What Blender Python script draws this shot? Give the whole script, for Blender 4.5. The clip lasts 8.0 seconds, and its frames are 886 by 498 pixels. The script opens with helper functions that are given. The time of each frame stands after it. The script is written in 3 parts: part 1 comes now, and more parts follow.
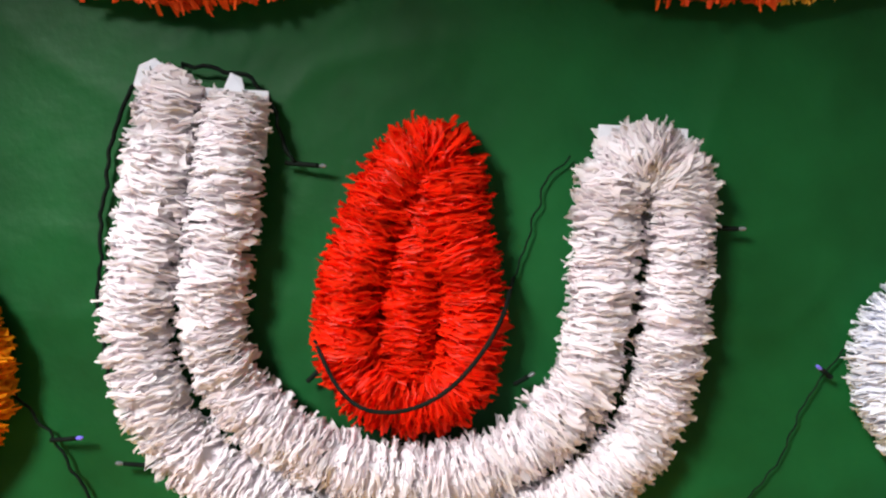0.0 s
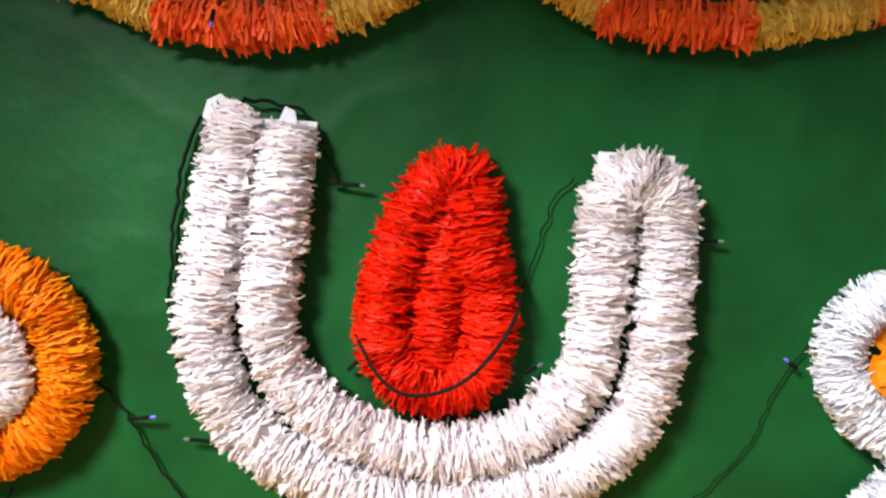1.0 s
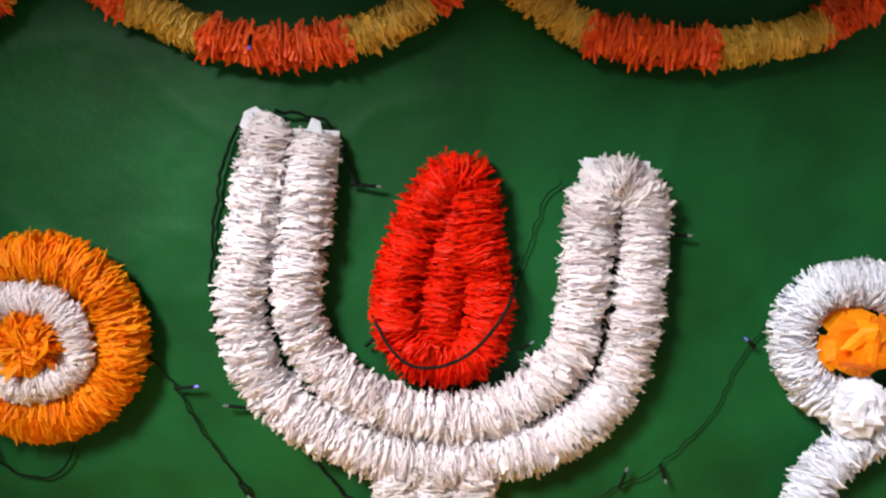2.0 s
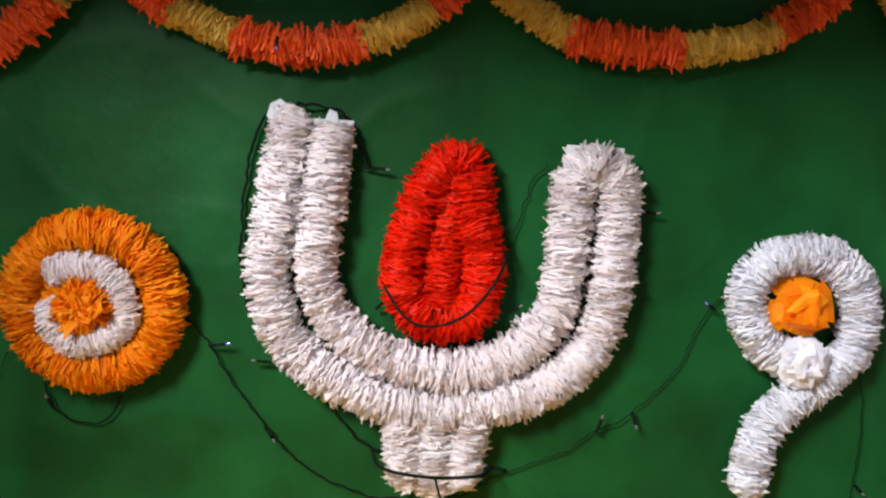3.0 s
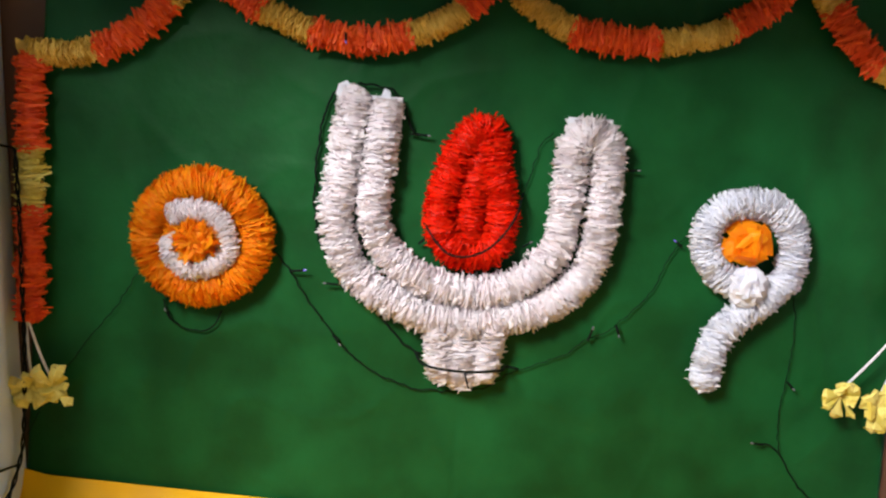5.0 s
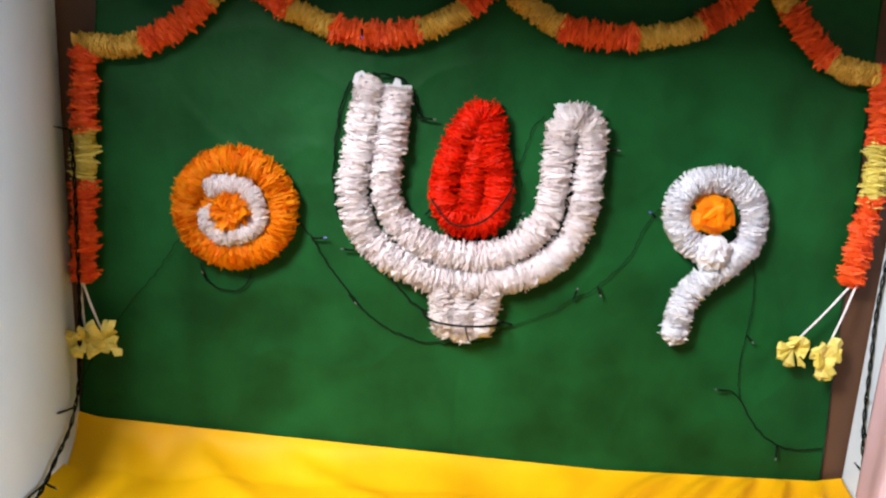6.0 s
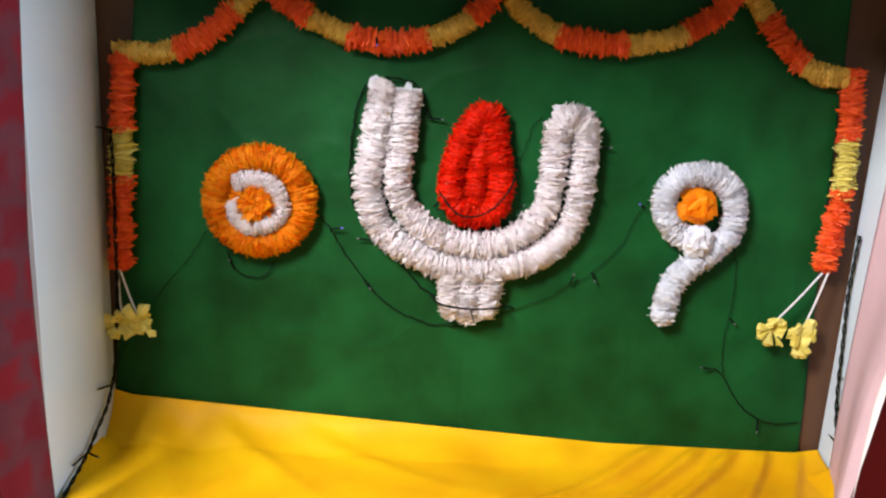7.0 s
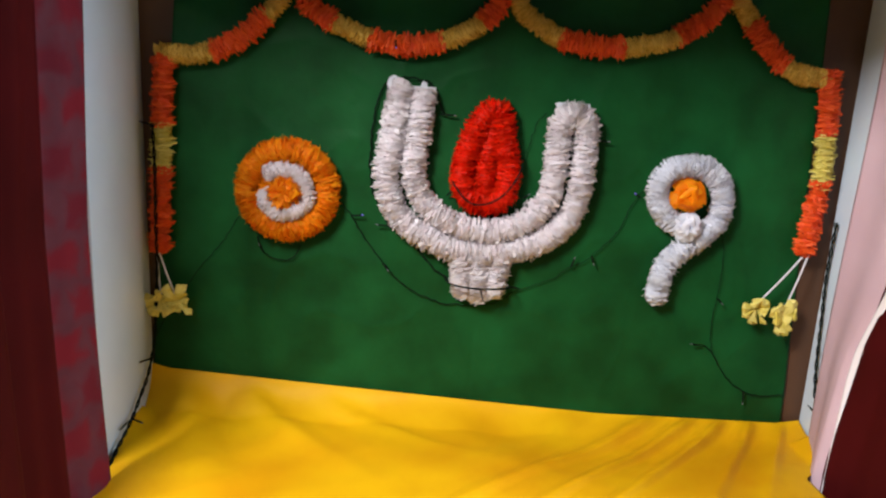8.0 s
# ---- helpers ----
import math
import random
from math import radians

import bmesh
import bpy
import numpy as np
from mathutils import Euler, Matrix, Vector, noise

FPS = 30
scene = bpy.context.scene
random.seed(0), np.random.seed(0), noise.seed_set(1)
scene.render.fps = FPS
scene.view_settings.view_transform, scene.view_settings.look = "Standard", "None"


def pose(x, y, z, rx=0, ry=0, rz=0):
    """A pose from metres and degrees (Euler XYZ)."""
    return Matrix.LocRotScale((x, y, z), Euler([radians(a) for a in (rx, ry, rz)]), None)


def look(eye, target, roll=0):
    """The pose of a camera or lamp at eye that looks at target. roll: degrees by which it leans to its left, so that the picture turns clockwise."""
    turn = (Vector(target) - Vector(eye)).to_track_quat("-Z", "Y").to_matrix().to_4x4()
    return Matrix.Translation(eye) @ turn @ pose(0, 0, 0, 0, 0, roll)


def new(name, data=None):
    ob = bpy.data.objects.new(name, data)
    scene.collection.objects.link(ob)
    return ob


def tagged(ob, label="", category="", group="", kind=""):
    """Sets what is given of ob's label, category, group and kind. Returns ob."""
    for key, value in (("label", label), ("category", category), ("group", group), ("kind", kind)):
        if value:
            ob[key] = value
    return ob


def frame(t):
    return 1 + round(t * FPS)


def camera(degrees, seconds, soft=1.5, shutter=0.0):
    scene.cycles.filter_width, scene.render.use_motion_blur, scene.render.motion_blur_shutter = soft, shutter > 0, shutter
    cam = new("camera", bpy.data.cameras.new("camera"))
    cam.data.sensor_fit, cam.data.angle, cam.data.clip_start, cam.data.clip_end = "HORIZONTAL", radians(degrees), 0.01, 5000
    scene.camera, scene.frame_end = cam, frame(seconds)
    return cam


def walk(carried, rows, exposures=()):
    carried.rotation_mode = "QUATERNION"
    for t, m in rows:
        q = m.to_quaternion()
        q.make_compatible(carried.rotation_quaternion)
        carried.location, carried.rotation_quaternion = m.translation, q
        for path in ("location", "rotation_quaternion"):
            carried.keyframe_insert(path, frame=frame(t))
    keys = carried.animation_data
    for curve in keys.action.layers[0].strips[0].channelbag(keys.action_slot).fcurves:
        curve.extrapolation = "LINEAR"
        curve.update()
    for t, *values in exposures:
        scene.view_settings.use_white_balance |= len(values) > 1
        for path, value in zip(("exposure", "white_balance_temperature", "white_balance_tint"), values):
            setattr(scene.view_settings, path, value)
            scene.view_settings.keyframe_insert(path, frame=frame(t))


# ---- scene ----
cam = camera(57.0, 8.0, soft=2.3)
PATH = [
    (0, (-0.011, 0.012, 1.386), (0.029, 2.007, 1.249), 3.0),
    (0.5, (-0.021, -0.039, 1.394), (0.017, 1.956, 1.256), 3.1),
    (1, (-0.032, -0.089, 1.4), (0.007, 1.906, 1.26), 3.3),
    (1.5, (-0.036, -0.141, 1.409), (-0.001, 1.853, 1.259), 3.4),
    (3, (-0.052, -0.314, 1.417), (0.012, 1.673, 1.198), 3.7),
    (3.5, (-0.059, -0.382, 1.405), (0.011, 1.605, 1.191), 3.7),
    (4, (-0.066, -0.449, 1.425), (0.008, 1.533, 1.17), 3.8),
    (4.5, (-0.085, -0.518, 1.423), (-0.019, 1.462, 1.149), 3.9),
    (5, (-0.098, -0.585, 1.444), (-0.033, 1.385, 1.101), 4.0),
    (6.5, (-0.13, -0.823, 1.477), (-0.038, 1.13, 1.056), 4.2),
    (7, (-0.142, -0.878, 1.478), (-0.051, 1.077, 1.064), 4.1),
    (7.5, (-0.16, -0.95, 1.485), (-0.073, 0.999, 1.043), 4.0),
    (8, (-0.174, -1.017, 1.486), (-0.079, 0.935, 1.06), 4.2),
]
EXPOSURES = [(0, 0.12), (0.5, 0.33), (1, 0.43), (1.5, 0.3), (3, -0.05), (3.5, -0.19), (4, -0.13), (4.5, -0.05), (5, 0.05), (6.5, 0.24), (7, 0.06), (7.5, -0.09), (8, -0.35)]
walk(cam, [(t, look(eye, target, roll)) for t, eye, target, roll in PATH], EXPOSURES)

# ---- light ----
world = bpy.data.worlds.new("room_air")
scene.world = world
world.use_nodes = True
world.node_tree.nodes["Background"].inputs[0].default_value = (0.75, 0.85, 1.0, 1)
world.node_tree.nodes["Background"].inputs[1].default_value = 0.015


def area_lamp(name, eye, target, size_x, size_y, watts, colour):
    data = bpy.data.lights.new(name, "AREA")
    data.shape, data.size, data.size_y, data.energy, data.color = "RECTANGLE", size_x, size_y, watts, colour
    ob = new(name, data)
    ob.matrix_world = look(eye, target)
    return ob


area_lamp("ceiling_tube", (-1.1, -0.98, 2.47), (0.05, 0.62, 1.15), 0.5, 0.55, 100, (1.0, 0.985, 0.97))
# unseen cool fill from the right, added to brighten the white west panel
area_lamp("cool_fill_lamp", (1.97, 0.06, 1.5), (-0.7, 0.38, 1.2), 0.32, 1.0, 54, (0.72, 0.86, 1.0))


# ---- materials ----
def ramp_node(nt, stops):
    n = nt.nodes.new("ShaderNodeValToRGB")
    while len(n.color_ramp.elements) < len(stops):
        n.color_ramp.elements.new(0.5)
    for e, (at, c) in zip(n.color_ramp.elements, stops):
        e.position, e.color = at, (*c, 1)
    return n


def material(name, dark, light, rough=0.6, scale=40.0, bump=0.2, bump_scale=None, sheen=0.0, thin=0.0, island=0.0, metal=0.0,
             stretch=(1, 1, 1), spec=0.5, fine=0.0):
    """Two-scale noise colour with relief; thin lets light pass through a sheet; island varies each loose piece."""
    m = bpy.data.materials.new(name)
    m.use_nodes = True
    nt = m.node_tree
    b = nt.nodes["Principled BSDF"]
    tc = nt.nodes.new("ShaderNodeTexCoord")
    mp = nt.nodes.new("ShaderNodeMapping")
    mp.inputs["Scale"].default_value = stretch
    nt.links.new(tc.outputs["Object"], mp.inputs["Vector"])
    big = nt.nodes.new("ShaderNodeTexNoise")
    big.inputs["Scale"].default_value, big.inputs["Detail"].default_value = scale, 6
    nt.links.new(mp.outputs["Vector"], big.inputs["Vector"])
    ramp = ramp_node(nt, [(0.3, dark), (0.7, light)])
    factor = big.outputs["Fac"]
    if island:
        geo = nt.nodes.new("ShaderNodeNewGeometry")
        mix = nt.nodes.new("ShaderNodeMath")
        mix.operation, mix.inputs[1].default_value = "MULTIPLY_ADD", island
        nt.links.new(geo.outputs["Random Per Island"], mix.inputs[0])
        sub = nt.nodes.new("ShaderNodeMath")
        sub.operation, sub.inputs[1].default_value = "SUBTRACT", island * 0.5
        nt.links.new(big.outputs["Fac"], sub.inputs[0])
        nt.links.new(sub.outputs[0], mix.inputs[2])
        factor = mix.outputs[0]
    nt.links.new(factor, ramp.inputs["Fac"])
    nt.links.new(ramp.outputs["Color"], b.inputs["Base Color"])
    b.inputs["Roughness"].default_value, b.inputs["Metallic"].default_value = rough, metal
    b.inputs["Specular IOR Level"].default_value = spec
    b.inputs["Sheen Weight"].default_value = sheen
    small = nt.nodes.new("ShaderNodeTexNoise")
    small.inputs["Scale"].default_value, small.inputs["Detail"].default_value = bump_scale or scale * 6, 4
    nt.links.new(mp.outputs["Vector"], small.inputs["Vector"])
    bm_node = nt.nodes.new("ShaderNodeBump")
    bm_node.inputs["Strength"].default_value, bm_node.inputs["Distance"].default_value = bump, 0.002
    nt.links.new(small.outputs["Fac"], bm_node.inputs["Height"])
    nt.links.new(bm_node.outputs["Normal"], b.inputs["Normal"])
    if thin:
        tr = nt.nodes.new("ShaderNodeBsdfTranslucent")
        nt.links.new(ramp.outputs["Color"], tr.inputs["Color"])
        ms = nt.nodes.new("ShaderNodeMixShader")
        ms.inputs["Fac"].default_value = thin
        nt.links.new(b.outputs[0], ms.inputs[1])
        nt.links.new(tr.outputs[0], ms.inputs[2])
        nt.links.new(ms.outputs[0], nt.nodes["Material Output"].inputs["Surface"])
    return m


WHITE_PAPER = material("white_crepe_paper", (0.905, 0.838, 0.865), (0.945, 0.917, 0.945), 0.8, 60, 0.2, thin=0.57, spec=0.15, island=0.5)
COOL_PAPER = material("cool_white_crepe_paper", (0.8, 0.81, 0.89), (0.9, 0.905, 0.97), 0.8, 60, 0.2, thin=0.42, spec=0.15, island=0.5)
RED_PAPER = material("red_glossy_paper", (0.9, 0.028, 0.004), (0.96, 0.05, 0.009), 0.4, 60, 0.3, thin=0.68, island=0.4, spec=0.3)
ORANGE_PAPER = material("orange_crepe_paper", (0.94, 0.29, 0.003), (0.99, 0.45, 0.011), 0.5, 60, 0.3, thin=0.55, spec=0.25, island=0.5)
RUST_PAPER = material("orange_red_crepe_paper", (0.8, 0.066, 0.005), (0.95, 0.13, 0.01), 0.6, 50, 0.3, thin=0.25, island=0.4)
STRAW_PAPER = material("straw_yellow_crepe_paper", (0.7, 0.43, 0.05), (0.9, 0.62, 0.13), 0.55, 50, 0.3, thin=0.25, island=0.5)
LEMON_PAPER = material("pale_yellow_crepe_paper", (0.7, 0.58, 0.09), (0.88, 0.77, 0.22), 0.55, 50, 0.3, thin=0.25, island=0.5)
GREEN_SHEET = material("green_backdrop_paper", (0.0029, 0.0405, 0.0083), (0.0062, 0.0815, 0.0198), 0.5, 9, 0.7, bump_scale=38, spec=0.14)
# broad darker orange noise stands in for shade among the folds
YELLOW_CLOTH = material("yellow_satin_cloth", (0.6, 0.262, 0.002), (0.8, 0.47, 0.004), 0.5, 3.2, 0.15, bump_scale=900, spec=0.15)
WHITE_PAINT = material("white_gloss_paint", (0.54, 0.63, 0.74), (0.62, 0.71, 0.82), 0.35, 5, 0.08, bump_scale=60)
GREY_TRIM = material("grey_painted_edge", (0.3, 0.29, 0.33), (0.37, 0.36, 0.4), 0.5, 8, 0.1)
BROWN_BOARD = material("brown_plywood", (0.075, 0.032, 0.014), (0.13, 0.058, 0.027), 0.55, 9, 0.2, stretch=(1, 1, 0.12))
PINK_CLOTH = material("pale_pink_cloth", (0.58, 0.39, 0.46), (0.66, 0.46, 0.53), 0.7, 6, 0.15, bump_scale=700, thin=0.1)
# near-white colour stands in for strong light on the pink cloth's edge
LIT_HEM_CLOTH = material("lit_hem_cloth", (0.8, 0.74, 0.78), (0.86, 0.8, 0.84), 0.7, 6, 0.15, bump_scale=700)
MAROON_CLOTH = material("maroon_cloth", (0.042, 0.002, 0.002), (0.066, 0.003, 0.004), 0.8, 6, 0.2, bump_scale=700, spec=0.08)
BLACK_CABLE = material("dark_green_cable", (0.002, 0.004, 0.003), (0.005, 0.009, 0.007), 0.75, 80, 0.1, spec=0.08)
WHITE_CORD = material("white_cotton_cord", (0.6, 0.6, 0.66), (0.75, 0.75, 0.8), 0.8, 200, 0.3)
ROOM_PAINT = material("room_wall_paint", (0.3, 0.29, 0.27), (0.35, 0.34, 0.32), 0.85, 2, 0.1)
FLOOR_TILE = material("floor_tile", (0.3, 0.27, 0.24), (0.36, 0.33, 0.3), 0.4, 4, 0.05)


def woven_border(name):
    """Mauve cloth with soft rows of crimson woven blocks."""
    m = material(name, (0.092, 0.023, 0.034), (0.125, 0.034, 0.048), 0.8, 14, 0.2, bump_scale=700, spec=0.1)
    nt = m.node_tree
    b = nt.nodes["Principled BSDF"]
    ground = b.inputs["Base Color"].links[0].from_socket
    tc = nt.nodes.new("ShaderNodeTexCoord")
    wob = nt.nodes.new("ShaderNodeTexNoise")
    wob.inputs["Scale"].default_value = 22
    add = nt.nodes.new("ShaderNodeMixRGB")
    add.blend_type, add.inputs[0].default_value = "LINEAR_LIGHT", 0.034
    nt.links.new(tc.outputs["Object"], wob.inputs["Vector"])
    nt.links.new(tc.outputs["Object"], add.inputs[1])
    nt.links.new(wob.outputs["Color"], add.inputs[2])
    turn = nt.nodes.new("ShaderNodeMapping")
    turn.inputs["Rotation"].default_value = (radians(90), 0, radians(90))
    turn.vector_type = "TEXTURE"
    nt.links.new(add.outputs[0], turn.inputs["Vector"])
    brick = nt.nodes.new("ShaderNodeTexBrick")
    brick.offset, brick.squash = 0.5, 1
    for key, value in (("Scale", 1.0), ("Mortar Size", 0.026), ("Mortar Smooth", 1.0), ("Brick Width", 0.085), ("Row Height", 0.075)):
        brick.inputs[key].default_value = value
    brick.inputs["Color1"].default_value = (0.17, 0.011, 0.02, 1)
    brick.inputs["Color2"].default_value = (0.12, 0.012, 0.022, 1)
    nt.links.new(turn.outputs["Vector"], brick.inputs["Vector"])
    nt.links.new(ground, brick.inputs["Mortar"])
    nt.links.new(brick.outputs["Color"], b.inputs["Base Color"])
    return m


BORDER_CLOTH = woven_border("mauve_and_crimson_border")


def bulb_material(name, colour, strength):
    m = bpy.data.materials.new(name)
    m.use_nodes = True
    b = m.node_tree.nodes["Principled BSDF"]
    b.inputs["Base Color"].default_value = (*colour, 1)
    b.inputs["Roughness"].default_value = 0.1
    b.inputs["Emission Color"].default_value = (*colour, 1)
    b.inputs["Emission Strength"].default_value = strength
    return m


# weak glow added so the switched-off bulbs still show as dots
BULB_CLEAR = bulb_material("clear_bulb", (0.1, 0.11, 0.12), 0.01)
BULB_VIOLET = bulb_material("violet_bulb", (0.12, 0.1, 0.5), 0.15)


# ---- builders ----
def mesh_object(name, verts, faces, mat, parent=None, label="", smooth=False):
    me = bpy.data.meshes.new(name)
    me.from_pydata([tuple(v) for v in verts], [], faces)
    me.materials.append(mat)
    if smooth:
        me.polygons.foreach_set("use_smooth", [True] * len(me.polygons))
    me.update()
    ob = new(name, me)
    ob.parent = parent
    if label:
        tagged(ob, label)
    return ob


def thing(name, base, label, category, group="", kind=""):
    ob = new(name)
    ob.empty_display_size = 0.05
    return tagged(ob, label, category, group, kind)


def box(name, lo, hi, mat, parent=None, bevel=0.003, label=""):
    bm = bmesh.new()
    bmesh.ops.create_cube(bm, size=1)
    size = [h - l for l, h in zip(lo, hi)]
    mid = [(h + l) / 2 for l, h in zip(lo, hi)]
    bmesh.ops.scale(bm, vec=size, verts=bm.verts)
    bmesh.ops.translate(bm, vec=mid, verts=bm.verts)
    if bevel:
        bmesh.ops.bevel(bm, geom=bm.edges[:], offset=bevel, segments=2, affect="EDGES", profile=0.5)
    me = bpy.data.meshes.new(name)
    bm.to_mesh(me)
    bm.free()
    me.materials.append(mat)
    ob = new(name, me)
    ob.parent = parent
    return tagged(ob, label)


def curve_points(points, step):
    """A smooth line through the points, sampled at even steps: places and directions."""
    p = np.array(points, float)
    p = np.vstack([2 * p[0] - p[1], p, 2 * p[-1] - p[-2]])
    dense = []
    for i in range(1, len(p) - 2):
        u = np.linspace(0, 1, 24, endpoint=False)[:, None]
        a, b, c, d = p[i - 1], p[i], p[i + 1], p[i + 2]
        dense.append(0.5 * (2 * b + (c - a) * u + (2 * a - 5 * b + 4 * c - d) * u * u + (3 * b - a - 3 * c + d) * u ** 3))
    dense = np.vstack([*dense, p[-2:-1]])
    s = np.concatenate([[0], np.cumsum(np.linalg.norm(np.diff(dense, axis=0), axis=1))])
    at = np.linspace(0, s[-1], max(3, int(s[-1] / step)))
    q = np.stack([np.interp(at, s, dense[:, k]) for k in range(p.shape[1])], 1)
    t = np.gradient(q, axis=0)
    return q, t / np.linalg.norm(t, axis=1)[:, None], at


WALL_Y = 0.6235


def fringe(name, points, radius, mat, parent, seed, depth=0.6, step=0.0021, per=9, width=0.72, zig=0.0006, lean=0.24, ragged=0.15,
           cap=(True, True), label="", arc=1.9, flaps=0.1, core=0.3, hem=0.0009, fan=1.0, groove=0.0, run=55, drift=0.0, twist=0.4, clump=0.0075, taper=0.0):
    """A strand of ruffled crepe paper along a line on the wall: many thin crinkled leaves standing out from its core."""
    rng = np.random.default_rng(seed)
    q, t, at = curve_points(points, step)
    n = len(q)
    places, dirs, extra, s_at = [q], [t], [np.zeros(n)], [at]
    for end, sign, on in ((0, -1, cap[0]), (-1, 1, cap[1])):
        if on:
            k = 14
            places.append(np.repeat(q[end][None], k, 0))
            dirs.append(np.repeat(t[end][None], k, 0))
            extra.append(sign * np.linspace(0.2, fan, k))
            s_at.append(np.repeat(at[end], k))
    q, t, extra, at = np.vstack(places), np.vstack(dirs), np.concatenate(extra), np.concatenate(s_at)
    n = len(q)
    wob = np.array([noise.noise((s * run, seed * 3.7, 0)) for s in at])
    bulk = 0.97 + 0.07 * np.array([noise.noise((s * 30, seed * 1.3, 5)) for s in at])
    if taper:
        bulk *= np.sqrt(np.clip(1 - np.clip(1 - (at.max() - at) / taper, 0, 1) ** 2, 0.03, 1))
    m = n * per
    idx = np.repeat(np.arange(n), per)
    front = np.array([0.0, -1.0, 0.0])
    tan = np.stack([t[idx, 0], np.zeros(m), t[idx, 1]], 1)
    side = np.cross(tan, front)
    phi = (np.tile(np.arange(per), n) + rng.uniform(-0.6, 0.6, m)) / per * 2 * arc - arc + arc / per
    rad = 0.86 * np.cos(phi)[:, None] * front + np.sin(phi)[:, None] * side
    cir = -np.sin(phi)[:, None] * front + np.cos(phi)[:, None] * side
    base = np.stack([q[idx, 0], np.full(m, WALL_Y - radius * depth), q[idx, 1]], 1)
    base += tan * rng.uniform(-1, 1, m)[:, None] * step * 1.2
    length = radius * bulk[idx] * rng.uniform(1 - ragged, 1 + ragged, m)
    w = radius * width * np.clip(rng.lognormal(0, 0.35, m), 0.45, 1.8) * np.where(np.abs(phi) > 0.95, 0.62, 1.0)
    length *= np.where(np.abs(phi) > 0.95, rng.uniform(1 - ragged, 1 + 0.8 * ragged, m), 1.0)
    length *= 1 - 0.14 * np.abs(extra[idx])
    length *= np.where(phi < -0.55, 1 - groove, 1.0)
    side_wob = np.array([noise.noise((a * run * 0.4, p * 1.1, seed * 5.3)) for a, p in zip(at[idx], phi)])
    tuft = at[idx] / clump + 2.2 * side_wob + 0.12 * rng.normal(0, 1, m)
    tuft_id = np.floor(tuft)
    tuft_a = np.array([noise.noise((c * 3.37 + 0.5, p * 0.9, seed * 1.7)) for c, p in zip(tuft_id, phi)])
    tuft_b = np.array([noise.noise((c * 5.71 + 0.5, p * 1.3, seed * 2.9 + 40)) for c, p in zip(tuft_id, phi)])
    length *= 1 + 0.8 * ragged * tuft_a
    tilt = -(tuft - tuft_id - 0.5) * clump / radius * 0.95 + lean * (0.5 * wob[idx] + 0.9 * tuft_b) + rng.normal(0, 0.05, m) + extra[idx] + drift
    smooth_run = np.array([noise.noise((s * 24, seed * 2.1, 9)) for s in at])
    big = (rng.random(m) < flaps * (1 + 4.5 * (smooth_run[idx] > 0.22))) & (np.abs(phi) < 1.0)
    tilt = np.where(big & (np.abs(extra[idx]) < 0.1), rng.choice([-1, 1], m) * rng.uniform(0.7, 1.25, m), tilt)
    w = np.where(big, w * 1.7, w)
    turn = (1.6 * tuft_a + rng.normal(0, 0.15, m)) * twist * (0.4 + 0.6 * np.abs(np.sin(phi)))
    across = cir * np.cos(turn)[:, None] + tan * np.sin(turn)[:, None]
    curl = rng.normal(0, 0.12, m)
    cols, rows = 4, (core, 0.82, 1.0, 1.0)
    verts = np.zeros((m, len(rows), cols, 3))
    phase = rng.choice([-1, 1], m)
    fold = np.where(wob[idx] + rng.normal(0, 0.25, m) > 0, 1, -1) * rng.uniform(0.4, 1.5, m) * hem
    tips = rng.uniform(-ragged, ragged, (m, cols)) * 0.5
    for j, v in enumerate(rows):
        a = tilt * (0.55 + 0.45 * v) + curl * v * v
        out = rad * np.cos(a)[:, None] + tan * np.sin(a)[:, None]
        for c in range(cols):
            u = c / (cols - 1) - 0.5
            rag = 1 + (tips[:, c] if j > 1 else 0) - 0.09 * (2 * u) ** 4 * (j > 1)
            verts[:, j, c] = (base + out * (length * v * rag)[:, None] + across * (w * u * (0.5 + 0.5 * v))[:, None]
                              + tan * (phase * (-1) ** c * zig * (0.4 + v) * rng.uniform(0.5, 1.5, m))[:, None])
            if j == 3:
                verts[:, j, c] += tan * fold[:, None] + out * (rng.uniform(-0.5, 0.15, m) * np.abs(fold))[:, None]
    verts = verts.reshape(-1, 3)
    verts[:, 1] = np.minimum(verts[:, 1], WALL_Y - 0.001)
    block = len(rows) * cols
    quad = np.array([[j * cols + c, j * cols + c + 1, (j + 1) * cols + c + 1, (j + 1) * cols + c] for j in range(len(rows) - 1) for c in range(cols - 1)])
    faces = (np.arange(m)[:, None, None] * block + quad[None]).reshape(-1, 4)
    me = bpy.data.meshes.new(name)
    me.vertices.add(len(verts))
    me.vertices.foreach_set("co", verts.ravel())
    me.loops.add(faces.size)
    me.loops.foreach_set("vertex_index", faces.ravel().astype(np.int32))
    me.polygons.add(len(faces))
    me.polygons.foreach_set("loop_start", np.arange(0, faces.size, 4, dtype=np.int32))
    me.polygons.foreach_set("loop_total", np.full(len(faces), 4, dtype=np.int32))
    me.update()
    me.validate()
    me.materials.append(mat)
    ob = new(name, me)
    ob.parent = parent
    # filler tube added inside to bounce light and keep the gaps from going black
    tube("core", [(x, WALL_Y - radius * depth, z) for x, z in (points[:-1] if taper else points)], radius * 0.7, mat, ob, step=0.01, sides=10)
    return tagged(ob, label, kind="stuff")


